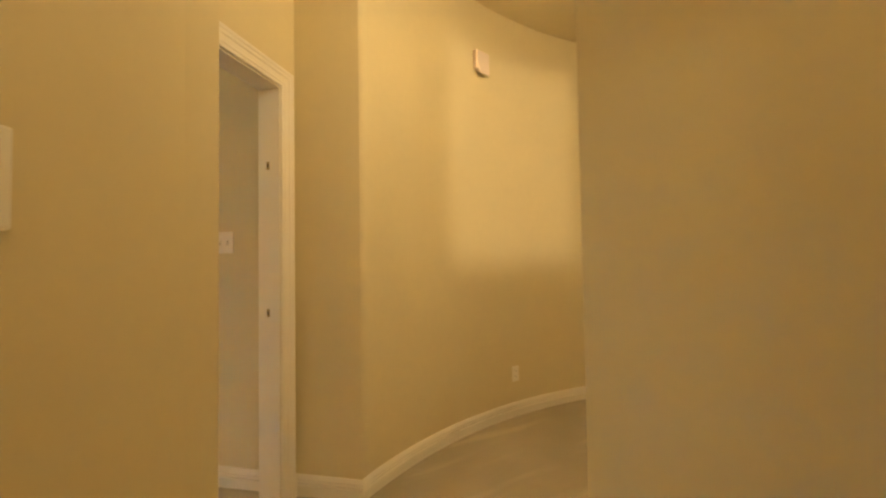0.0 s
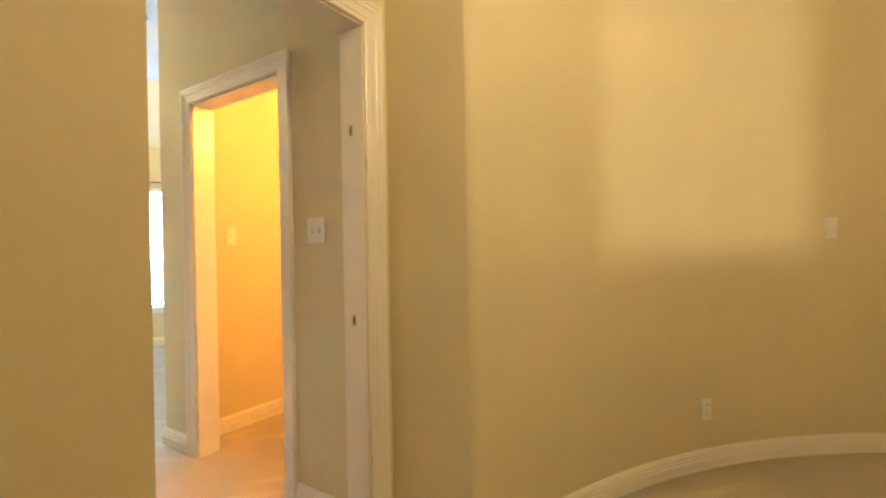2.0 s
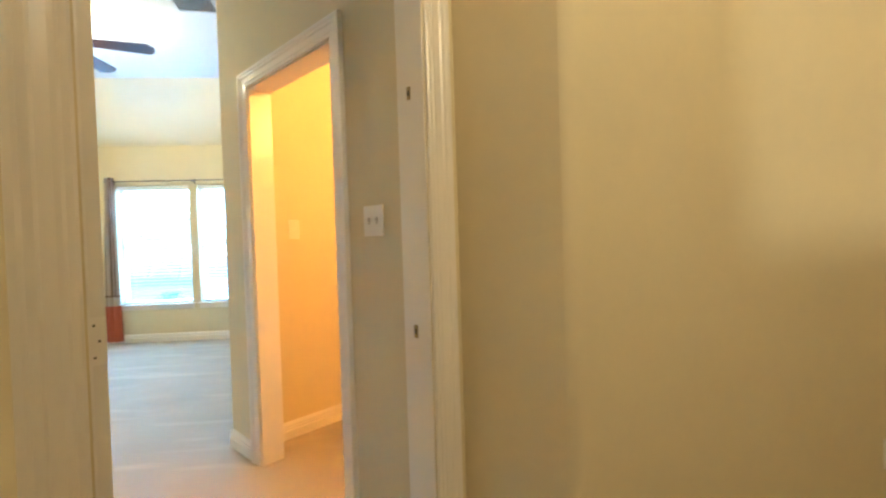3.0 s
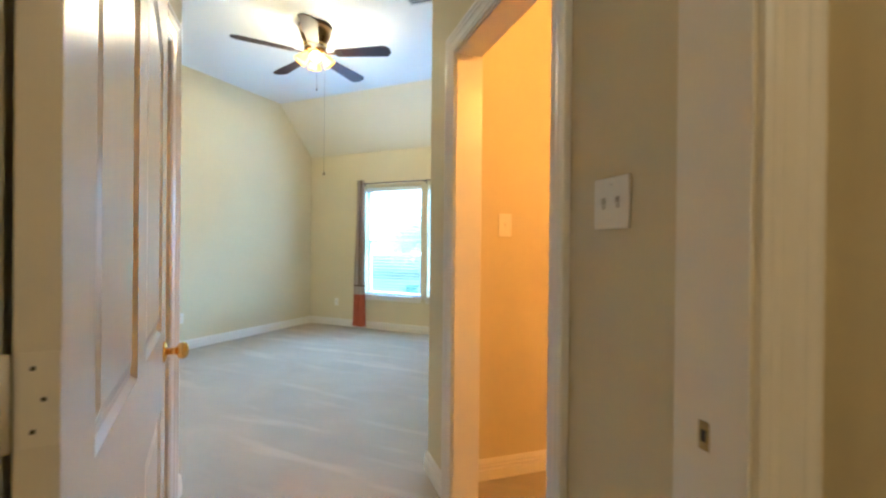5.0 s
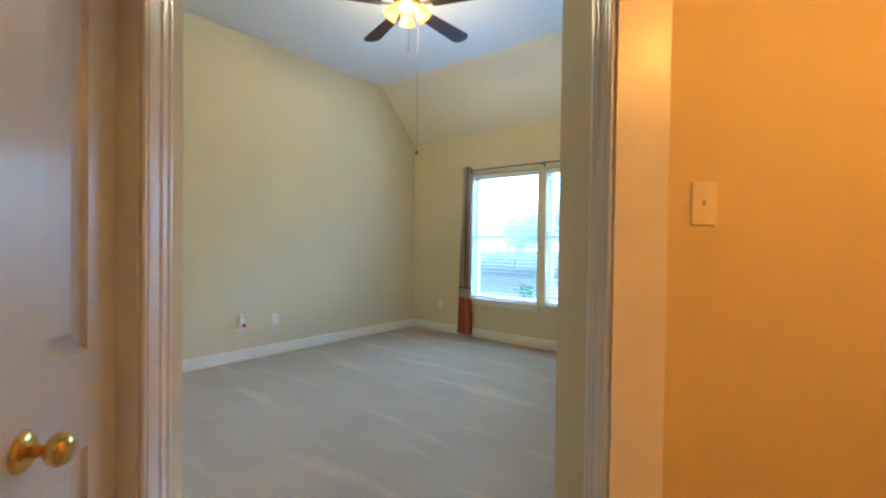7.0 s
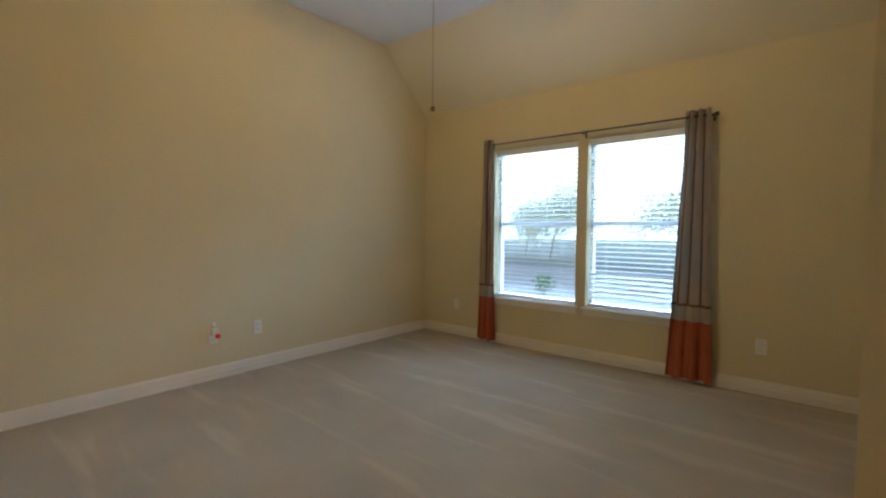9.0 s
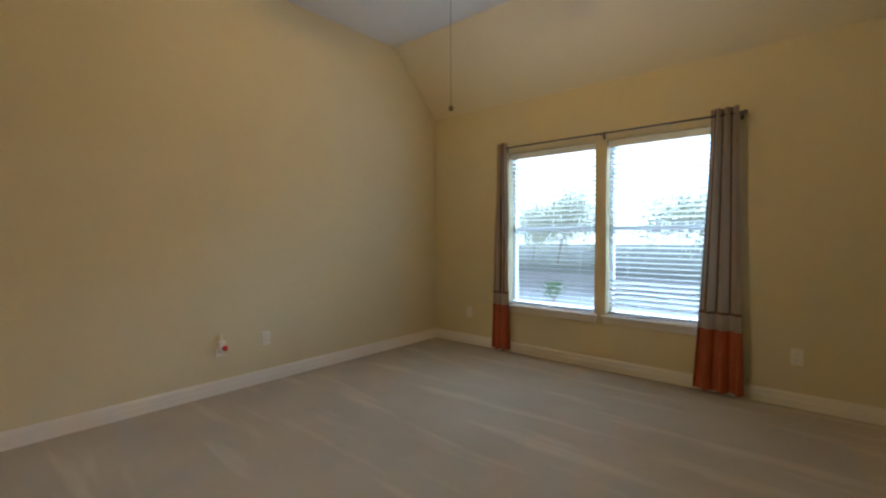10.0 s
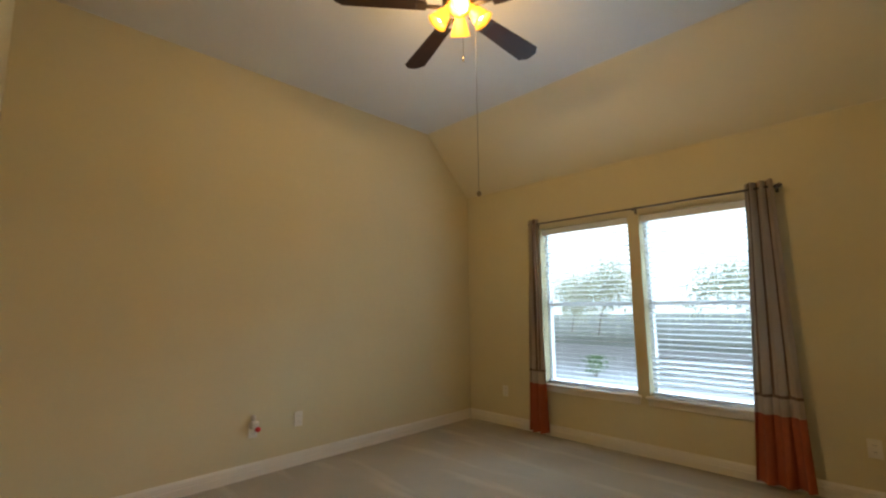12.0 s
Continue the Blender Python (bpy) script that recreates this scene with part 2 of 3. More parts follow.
def wall(name, p, q, z0, z1, thick, openings=(), mat=None, label="smooth cream painted plaster wall"):
    m, n = along(p, q)
    bm = wall_bm(n, z0, z1, thick, openings)
    ob = structure(name, bm, mat or WALL, label)
    ob.matrix_world = m
    return ob


def sweep(bm, path, profile, closed=False):
    """path: plan points; profile: (distance to the right of the path, height) pairs."""
    pts = [Vector(p) for p in path]
    n = len(pts)
    rings = []
    for i, p in enumerate(pts):
        d0 = (p - pts[i - 1]).normalized() if i else None
        d1 = (pts[i + 1] - p).normalized() if i < n - 1 else None
        d0, d1 = d0 or d1, d1 or d0
        n0, n1 = Vector((d0.y, -d0.x)), Vector((d1.y, -d1.x))
        s = n0 + n1
        mit = s / max(s.dot(n0), 0.3)
        rings.append([bm.verts.new((p.x + mit.x * a, p.y + mit.y * a, b)) for a, b in profile])
    k = len(profile)
    for a, b in zip(rings, rings[1:]):
        for i in range(k):
            j = (i + 1) % k
            bm.faces.new((a[i], a[j], b[j], b[i]))
    bm.faces.new(rings[0][::-1])
    bm.faces.new(rings[-1])
    bmesh.ops.recalc_face_normals(bm, faces=bm.faces[:])


BASE = [(0, 0), (0.016, 0), (0.017, 0.050), (0.015, 0.053), (0.009, 0.0545), (0.009, 0.057), (0.015, 0.0585), (0.015, 0.070), (0.010, 0.0715), (0.010, 0.074), (0.013, 0.0755), (0.012, 0.086), (0.008, 0.093), (0.005, 0.100), (0, 0.104)]


def baseboard(path, z=0.0, name="baseboard"):
    bm = bmesh.new()
    sweep(bm, path, [(a + 0.0005, b + z) for a, b in BASE])
    return structure(name, bm, TRIM, "white painted moulded baseboard")


def casing_bm(x0, x1, top, width=0.085, base=0.0):
    """A door casing round an opening, in the wall frame (x along, z up, room towards -y)."""
    flat = bmesh.new()
    prof = [(0, 0), (0, 0.010), (0.006, 0.014), (0.016, 0.013), (0.022, 0.016), (0.030, 0.015), (width * 0.55, 0.017), (width * 0.62, 0.021), (width - 0.022, 0.020), (width - 0.014, 0.024), (width - 0.002, 0.024), (width, 0.020), (width, 0)]
    r = 0.005
    sweep(flat, [(x0 - r, base), (x0 - r, top + r), (x1 + r, top + r), (x1 + r, base)], [(-a, b) for a, b in prof])
    out = bmesh.new()
    merge(out, flat, Matrix(((1, 0, 0, 0), (0, 0, -1, -0.0005), (0, 1, 0, 0), (0, 0, 0, 1))))
    bmesh.ops.recalc_face_normals(out, faces=out.faces[:])
    return out


SIN_A, COS_A = math.sin(radians(42.8)), math.cos(radians(42.8))


def uv(v, u):
    """Plan coordinates of the passage, which runs at 42.8 degrees: v across to its right-hand side, u along towards the bedroom."""
    return (v * COS_A - u * SIN_A, v * SIN_A + u * COS_A)


# ---- structure ----
RV, LV = 0.455, -0.735
ENT0, ENT1 = -6.73, -6.62
U_R, U_L = -4.890, -4.765
CZ, HZ = 3.175, 3.05
T = 0.115
E_X = 5.10
SOUTH = uv(LV, U_L)[1]

bm = bmesh.new()
box(bm, -0.5, 9.5, -9.6, 0.16, -0.25, 0.0)
structure("floor", bm, CARPET, "beige cut-pile wall-to-wall carpet")

# bedroom shell
wall("wall_left", (0, -4.3), (0, 0), 0, 3.3, 0.12)
WIN = ((1.000, 1.905, 0.490, 2.030), (2.005, 2.925, 0.490, 2.030))
wall("wall_window", (-0.12, 0), (E_X + 0.12, 0), 0, 3.3, 0.16, [(a + 0.12, b + 0.12, c, d) for a, b, c, d in WIN])
k_v = (E_X + U_R * SIN_A) / COS_A
corner_e = uv(k_v, U_R)
wall("wall_right", (E_X, 0), (E_X, corner_e[1] - 0.1), 0, 3.3, 0.12)
wall("wall_diagonal", uv(k_v + 0.1, U_R), uv(RV, U_R), 0, 3.3, T)
wall("wall_back", (uv(LV, U_L)[0], SOUTH), (-0.12, SOUTH), 0, 3.3, 0.12)

bm = bmesh.new()
prof = [(0.16, 2.54), (0.0, 2.54), (-0.65, CZ), (-5.4, CZ), (-5.4, CZ + 0.15), (0.16, CZ + 0.15)]
a = [bm.verts.new((-0.12, y, z)) for y, z in prof]
b = [bm.verts.new((5.4, y, z)) for y, z in prof]
bm.faces.new(a)
bm.faces.new(b[::-1])
for i in range(6):
    j = (i + 1) % 6
    f = bm.faces.new((a[i], b[i], b[j], a[j]))
    f.material_index = 1 if i == 1 else 0
bmesh.ops.recalc_face_normals(bm, faces=bm.faces[:])
structure("ceiling", bm, [CEIL, SLOPE], "white textured bedroom ceiling with a sloped painted side")

# passage walls
DO = (-6.06, -5.275)
wall("wall_passage_right", uv(RV, U_R), uv(RV, -7.09), 0, 3.3, T, [(U_R - DO[1], U_R - DO[0], -0.01, 2.045)])
CO = (-5.82, -5.00)
wall("wall_passage_left", uv(LV, -6.9), uv(LV, U_L), 0, 3.3, 0.14, [(CO[0] + 6.9, CO[1] + 6.9, -0.01, 2.03)])
EV0, EV1 = -0.476, 0.320
wall("wall_entrance", uv(LV - 0.1, ENT0), uv(RV + 0.05, ENT0), 0, 3.3, ENT1 - ENT0, [(EV0 - LV + 0.1, EV1 - LV + 0.1, -0.01, 2.03)])
# closet behind the closed door
wall("wall_closet", uv(LV - 0.9, U_L - 0.0), uv(LV - 0.9, -6.9), 0, 3.3, 0.1)

# orange-lit room
wall("wall_bath_switch", uv(RV + T, -5.06), uv(2.5, -5.06), 0, 3.3, 0.07)
wall("wall_bath_far", uv(2.3, -5.06), uv(2.3, -6.9), 0, 3.3, 0.1)
wall("wall_bath_side", uv(2.4, -6.75), uv(RV + T - 0.01, -6.75), 0, 3.3, 0.1)

# hall: recess, curved wall, corridor
CX, CY, CR = 6.80, -7.70, 3.26


def arc(r, a0, a1, n):
    return [(CX + r * math.sin(radians(a0 + (a1 - a0) * i / n)), CY + r * math.cos(radians(a0 + (a1 - a0) * i / n))) for i in range(n + 1)]


corner_s = uv(RV, -7.09)
A0 = math.degrees(math.atan2(corner_s[0] - CX, corner_s[1] - CY))
A1 = 20.3
inner, outer = arc(CR, A0, A1, 40), arc(CR + 0.12, A0 + 0.8, A1, 40)
inner[0] = corner_s
bm = bmesh.new()
lo_i, hi_i = [bm.verts.new((x, y, 0)) for x, y in inner], [bm.verts.new((x, y, 3.3)) for x, y in inner]
lo_o, hi_o = [bm.verts.new((x, y, 0)) for x, y in outer], [bm.verts.new((x, y, 3.3)) for x, y in outer]
for i in range(40):
    bm.faces.new((lo_i[i], lo_i[i + 1], hi_i[i + 1], hi_i[i])).smooth = True
    bm.faces.new((lo_o[i], hi_o[i], hi_o[i + 1], lo_o[i + 1])).smooth = True
bm.faces.new((lo_i[0], hi_i[0], hi_o[0], lo_o[0]))
bm.faces.new((lo_i[40], lo_o[40], hi_o[40], hi_i[40]))
bmesh.ops.recalc_face_normals(bm, faces=bm.faces[:])
structure("wall_curved", bm, WALL, "curved cream painted plaster wall")
end_c = inner[-1]
wall("wall_hall_end", (end_c[0], end_c[1] + 0.1), (end_c[0] + 0.0, end_c[1] - 1.0), 0, 3.3, 0.12)
wall("wall_hall_right", (end_c[0] + 1.2, end_c[1] - 1.0), (end_c[0] + 1.2, -9.3), 0, 3.3, 0.12)
wall("wall_hall_step", (end_c[0] + 0.0, end_c[1] - 1.0), (end_c[0] + 1.3, end_c[1] - 1.0), 0, 3.3, 0.12)

wall("wall_recess_left", uv(-0.585, -7.140), uv(-0.585, ENT0), 0, 3.3, 0.115)
wall("wall_hall_left", uv(-2.0, -7.140), uv(-0.700, -7.140), 0, 3.3, 0.115)
HLs = uv(-2.0, -7.140)
wall("wall_corridor_left", (HLs[0], -9.3), (HLs[0], HLs[1]), 0, 3.3, 0.12)
wall("wall_corridor_right", (5.25, -6.155), (5.25, -9.3), 0, 3.3, 0.14)
wall("wall_corridor_back", (9.0, -9.2), (HLs[0] - 0.1, -9.2), 0, 3.3, 0.12, [(9.0 - 7.74, 9.0 - 6.36, 1.38, 2.97)])
bm = bmesh.new()
plan = [uv(-2.6, ENT0 + 0.07), uv(RV + 0.05, ENT0 + 0.07), (5.6, -4.3), (6.4, -4.06), (9.2, -3.9), (9.2, -9.5), (2.4, -9.5)]
lo = [bm.verts.new((x, y, HZ)) for x, y in plan]
hi = [bm.verts.new((x, y, HZ + 0.12)) for x, y in plan]
bm.faces.new(lo[::-1])
bm.faces.new(hi)
for i in range(7):
    bm.faces.new((lo[i], lo[(i + 1) % 7], hi[(i + 1) % 7], hi[i]))
bmesh.ops.recalc_face_normals(bm, faces=bm.faces[:])
structure("ceiling_hall", bm, WALL, "cream painted hall ceiling")
# Unseen slab added over the ceilings so no sky leaks in.
bm = bmesh.new()
box(bm, -0.3, 9.3, -9.6, 0.16, 3.36, 3.46)
structure("light_block_deck", bm, CEIL, "plain unseen slab added above the ceilings to keep out skylight")

# unseen sheet added over the hall window to weaken the sun patch
bm = bmesh.new()
box(bm, 6.30, 7.80, -9.19, -9.188, 1.30, 2.99)
sheer = structure("window_shade_hall", bm, SHEER, "unseen translucent sheet added over the hall window to dim the sun")

# baseboards
baseboard([(0, SOUTH), (0, 0), (E_X, 0), corner_e, uv(RV, U_R), uv(RV, DO[1] + 0.09)])
baseboard([uv(RV, DO[0] - 0.09), uv(RV, ENT1), uv(EV1 + 0.095, ENT1)])
baseboard([uv(LV, CO[1] + 0.13), uv(LV, U_L), (0, SOUTH)])
baseboard([uv(LV, ENT1), uv(LV, CO[0] - 0.13)])
baseboard([uv(RV + T, -5.06), uv(2.3, -5.06)])
baseboard([uv(EV1 + 0.095, ENT0), uv(RV, ENT0), corner_s] + inner[1:] + [(end_c[0], end_c[1] - 1.0)])
baseboard([HLs, uv(-0.585, -7.140), uv(-0.585, ENT0)])
baseboard([(5.25, -6.155), (5.25, -9.2)])


# low window ledge on the hall's end wall
bm = bmesh.new()
box(bm, end_c[0] - 0.11, end_c[0] - 0.0005, end_c[1] - 0.92, end_c[1] - 0.10, 0.515, 0.545, 0.006)
structure("window_sill_hall", bm, TRIM, "cream painted ledge low on the hall end wall")


# ---- doors and casings ----
def doorway(name, p, q, top, thick, width, back=True):
    """Casing on the room side, jamb lining through the wall and a casing behind; p to q is the opening in plan."""
    m, n = along(p, q)
    root = new(name)
    root.matrix_world = m
    tagged(root, "white painted moulded door casing and jamb", "", "", "structure")
    part("casing", casing_bm(0, n, top, width), TRIM, root)
    if back:
        b = casing_bm(0, n, top, width)
        out = bmesh.new()
        merge(out, b, Matrix(((-1, 0, 0, n), (0, -1, 0, thick), (0, 0, 1, 0), (0, 0, 0, 1))))
        part("casing", out, TRIM, root)
    bm = bmesh.new()
    j = 0.004
    box(bm, 0.0, j, -0.002, thick + 0.002, 0, top)
    box(bm, n - j, n, -0.002, thick + 0.002, 0, top)
    box(bm, j, n - j, -0.002, thick + 0.002, top - j, top)
    part("jamb", bm, TRIM, root)
    return root, m, n


def door_leaf(name, width, label, group=""):
    """A four-panel door with an arched pair of upper panels. Local x from the hinge edge, y through the thickness, z up."""
    root = thing(name, Matrix.Identity(4), label, "door", group)
    H, TH, st, mu = 2.015, 0.035, 0.124 * width, 0.113 * width
    lock0, lock1, bot = 0.66, 0.895, 0.22
    x0, x1, c0, c1 = st, width - st, width / 2 - mu / 2, width / 2 + mu / 2

    def arch(x):
        t = abs(x - width / 2) / (width / 2 - st)
        return 1.865 - 0.115 * t ** 1.6

    bm = bmesh.new()
    box(bm, 0, st, 0, TH, 0, H)
    box(bm, width - st, width, 0, TH, 0, H)
    box(bm, x0, x1, 0, TH, 0, bot)
    box(bm, x0, x1, 0, TH, lock0, lock1)
    box(bm, c0, c1, 0, TH, bot, lock0)
    box(bm, c0, c1, 0, TH, lock1, arch(width / 2) - 0.001)
    n = 24
    top = [(x0 + (x1 - x0) * i / n) for i in range(n + 1)]
    rows = [[bm.verts.new((x, y, z)) for x in top] for y in (0, TH) for z in (0, 1)]
    for r, hi in zip(rows, (0, 1, 0, 1)):
        for v in r:
            v.co.z = H if hi else arch(v.co.x)
    for i in range(n):
        bm.faces.new((rows[0][i], rows[0][i + 1], rows[1][i + 1], rows[1][i]))
        bm.faces.new((rows[2][i], rows[3][i], rows[3][i + 1], rows[2][i + 1]))
        bm.faces.new((rows[0][i], rows[2][i], rows[2][i + 1], rows[0][i + 1]))
        bm.faces.new((rows[1][i], rows[1][i + 1], rows[3][i + 1], rows[3][i]))
    bmesh.ops.recalc_face_normals(bm, faces=bm.faces[:])
    part("frame", bm, DOORP, root)

    def panel(a, b, z0, topf):
        bm = bmesh.new()
        k = 10
        xs = [a + (b - a) * i / k for i in range(k + 1)]

        def loop(ins, y):
            ax = [min(max(x, a + ins), b - ins) for x in xs]
            ups = [(x, topf(x) - ins) for x in ax]
            return [bm.verts.new((ax[0], y, z0 + ins))] + [bm.verts.new((ax[-1], y, z0 + ins))] + [bm.verts.new((x, y, z)) for x, z in ups[::-1]]

        for s in (0, 1):
            f = (lambda d: d) if s == 0 else (lambda d: TH - d)
            ls = [loop(0.0, f(0.001)), loop(0.010, f(0.010)), loop(0.020, f(0.011)), loop(0.050, f(0.003))]
            for p, q in zip(ls, ls[1:]):
                m = len(p)
                for i in range(m):
                    j = (i + 1) % m
                    quad = [p[i], p[j], q[j], q[i]]
                    bm.faces.new(quad if s == 0 else quad[::-1])
            bm.faces.new(ls[-1] if s == 0 else ls[-1][::-1])
        bmesh.ops.recalc_face_normals(bm, faces=bm.faces[:])
        part("panel", bm, DOORP, root)

    panel(x0, c0, lock1, arch)
    panel(c1, x1, lock1, arch)
    panel(x0, c0, bot, lambda x: lock0)
    panel(c1, x1, bot, lambda x: lock0)
    return root


def knob_bm(sign):
    bm = bmesh.new()
    m = Matrix.Rotation(radians(90 if sign < 0 else -90), 4, "X")
    lathe(bm, [(0, 0.010), (0.011, 0.010), (0.011, 0.030), (0.014, 0.036), (0.024, 0.042), (0.028, 0.052), (0.028, 0.058), (0.022, 0.067), (0.010, 0.071), (0, 0.072)], 28, m)
    return bm


def rosette_bm(sign):
    bm = bmesh.new()
    m = Matrix.Rotation(radians(90 if sign < 0 else -90), 4, "X")
    lathe(bm, [(0, 0.0), (0.034, 0.0), (0.034, 0.003), (0.030, 0.007), (0.020, 0.011), (0, 0.012)], 32, m)
    return bm


def hang_knob(root, width, sides=(-1, 1)):
    for s in sides:
        k = part("knob", knob_bm(s), BRASS, root, "polished brass round knob")
        k.location = (width - 0.062, 0.0 if s < 0 else 0.035, 0.82)
        part("rosette", rosette_bm(s), BRASS, k)


def hinge(root, z, x=-0.003):
    bm = bmesh.new()
    box(bm, x, x + 0.0015, -0.0, 0.030, z - 0.045, z + 0.045)
    tube(bm, [(x - 0.004, 0.041, z - 0.045), (x - 0.004, 0.041, z + 0.045)], 0.006, 10)
    for dz in (-0.03, 0.0, 0.03):
        box(bm, x - 0.001, x, 0.010 + (0.008 if dz else 0), 0.014 + (0.008 if dz else 0), z + dz - 0.002, z + dz + 0.002, mat_index=1)
    part("hinge", bm, [TRIM, SLOT], root, "painted-over door hinge with screws")


# orange-lit doorway
_, m_do, n_do = doorway("doorway_bath", uv(RV, DO[1]), uv(RV, DO[0]), 2.045, T, 0.085)
# closet doorway with its closed door
_, m_co, n_co = doorway("doorway_closet", uv(LV, CO[0]), uv(LV, CO[1]), 2.03, 0.14, 0.125, back=False)
closet = door_leaf("closet_door", n_co - 0.016, "closed white painted panel door set deep in its jamb")
closet.matrix_world = m_co @ Matrix.Translation((0.008, 0.05, 0.012))
# entrance
_, m_en, n_en = doorway("doorway_entrance", uv(EV0, ENT0), uv(EV1, ENT0), 2.03, ENT1 - ENT0, 0.09)
DW = 1.20
leaf = door_leaf("entrance_door", DW, "white painted panel door with brass knob, standing open")
OPEN = 99.6
leaf.matrix_world = m_en @ Matrix.Translation((0.010, ENT1 - ENT0 + 0.006, 0.012)) @ Matrix.Rotation(radians(OPEN), 4, "Z") @ Matrix.Translation((0, -0.035, 0))
hang_knob(leaf, DW)
for z in (0.22, 1.02, 1.80):
    hinge(leaf, z)


def strike(z, u_off, label):
    bm = bmesh.new()
    box(bm, -0.0015, 0, -0.008, 0.008, -0.020, 0.020, 0.0005)
    box(bm, -0.0022, -0.0015, -0.004, 0.004, -0.008, 0.008, mat_index=1)
    ob = tagged(mesh_object("strike_plate", bm, [DULLBRASS, SLOT]), label, "strike plate")
    ob.matrix_world = m_en @ Matrix.Translation((n_en - 0.004, u_off, z))
    return ob


strike(1.645, 0.06, "small dull brass lock strike on the door jamb")
strike(0.926, 0.06, "small dull brass latch strike on the door jamb")


# ---- plates ----
def plate(name, m, w, h, kind, label, category):
    """m: the wall point, with -y out of the wall."""
    root = thing(name, m, label, category)
    bm = bmesh.new()
    box(bm, -w / 2, w / 2, -0.006, 0.0, -h / 2, h / 2, 0.002)
    part("cover", bm, PLATE, root)
    if kind == "switch1" or kind == "switch2":
        for x in ((0,) if kind == "switch1" else (-0.023, 0.023)):
            bm = bmesh.new()
            box(bm, x - 0.006, x + 0.006, -0.0068, -0.0055, -0.013, 0.013)
            part("slot", bm, GREYSLOT if kind == "switch2" else PLATE, root)
            bm = bmesh.new()
            box(bm, x - 0.004, x + 0.004, -0.016, -0.006, -0.002, 0.010, 0.001)
            part("toggle", bm, PLATE, root)
    if kind == "outlet":
        for z in (-0.021, 0.021):
            bm = bmesh.new()
            box(bm, -0.016, 0.016, -0.0085, -0.006, z - 0.014, z + 0.014, 0.001)
            for x in (-0.006, 0.006):
                box(bm, x - 0.0012, x + 0.0012, -0.0088, -0.0084, z - 0.003, z + 0.006, mat_index=1)
            part("receptacle", bm, [PLATE, SLOT], root)
    for z in ((0,) if kind == "outlet" else (-h / 2 + 0.018, h / 2 - 0.018)):
        bm = bmesh.new()
        lathe(bm, [(0, 0.0075), (0.003, 0.0072), (0.003, 0.006)], 8, Matrix.Translation((0, 0, z)) @ Matrix.Rotation(radians(90), 4, "X"))
        part("screw", bm, PLATE, root)
    return root


def on_wall(p, q, s, z, lift=0.0):
    m, _ = along(p, q)
    return m @ Matrix.Translation((s, -0.0005 - lift, z))


plate("double_switch", on_wall(uv(RV, U_R), uv(RV, -7.0), U_R + 6.31, 1.283), 0.115, 0.116, "switch2", "white double toggle switch plate on the passage wall", "light switch")
plate("single_switch", on_wall(uv(RV + T, -5.06), uv(2.0, -5.06), 0.235, 1.297), 0.072, 0.118, "switch1", "white single toggle switch plate on the orange-lit wall", "light switch")
plate("wall_outlet", on_wall((0, -4), (0, 0), 4 - 2.106, 0.358), 0.07, 0.114, "outlet", "white outlet plate low on the bedroom wall", "outlet")
po = plate("wall_outlet", on_wall((0, -4), (0, 0), 4 - 2.472, 0.34), 0.07, 0.114, "outlet", "white outlet plate holding a plugged-in device", "outlet")
plate("wall_outlet", on_wall((0, 0), (5, 0), 3.336, 0.353), 0.07, 0.114, "outlet", "cream outlet plate beside the window", "outlet")
plate("wall_outlet", on_wall((0, 0), (5, 0), 0.50, 0.353), 0.07, 0.114, "outlet", "cream outlet plate near the bedroom corner", "outlet")
ao = -3.6
plate("wall_outlet", Matrix.Translation((CX, CY, 0)) @ Matrix.Rotation(radians(-ao), 4, "Z") @ Matrix.Translation((0, CR - 0.001, 0.315)), 0.07, 0.114, "outlet", "cream outlet plate low on the curved wall", "outlet")
ao = 10.8
plate("single_switch", Matrix.Translation((CX, CY, 0)) @ Matrix.Rotation(radians(-ao), 4, "Z") @ Matrix.Translation((0, CR - 0.001, 1.27)), 0.072, 0.118, "switch1", "cream single switch plate on the curved wall", "light switch")

# plug-in with a red cap
root = thing("plug_in_freshener", on_wall((0, -4), (0, 0), 4 - 2.472, 0.372, 0.009), "white plug-in air freshener with a red cap in the outlet", "air freshener")
bm = bmesh.new()
box(bm, -0.025, 0.025, -0.045, 0, -0.02, 0.035, 0.008)
part("body", bm, PLATE, root)
bm = bmesh.new()
lathe(bm, [(0, -0.0), (0.019, 0.0), (0.020, 0.012), (0.017, 0.026), (0.008, 0.032), (0, 0.033)], 16, Matrix.Translation((0.012, -0.045, -0.02)) @ Matrix.Rotation(radians(90), 4, "X"))
part("cap", bm, RED, root)
bm = bmesh.new()
lathe(bm, [(0, 0.035), (0.016, 0.035), (0.018, 0.06), (0.012, 0.075), (0, 0.078)], 16)
part("bottle", bm, PLATE, root)

# chime box on the curved wall
ao = -9.4
root = thing("door_chime", Matrix.Translation((CX, CY, 0)) @ Matrix.Rotation(radians(-ao), 4, "Z") @ Matrix.Translation((0, CR - 0.001, 2.60)), "pale pinkish plastic chime box high on the curved wall", "door chime")
bm = bmesh.new()
box(bm, -0.07, 0.07, -0.045, 0, -0.065, 0.075, 0.012)
part("housing", bm, CHIME, root)
bm = bmesh.new()
box(bm, -0.055, 0.055, -0.055, -0.045, -0.095, -0.045, 0.004)
part("grille", bm, CHIME, root)

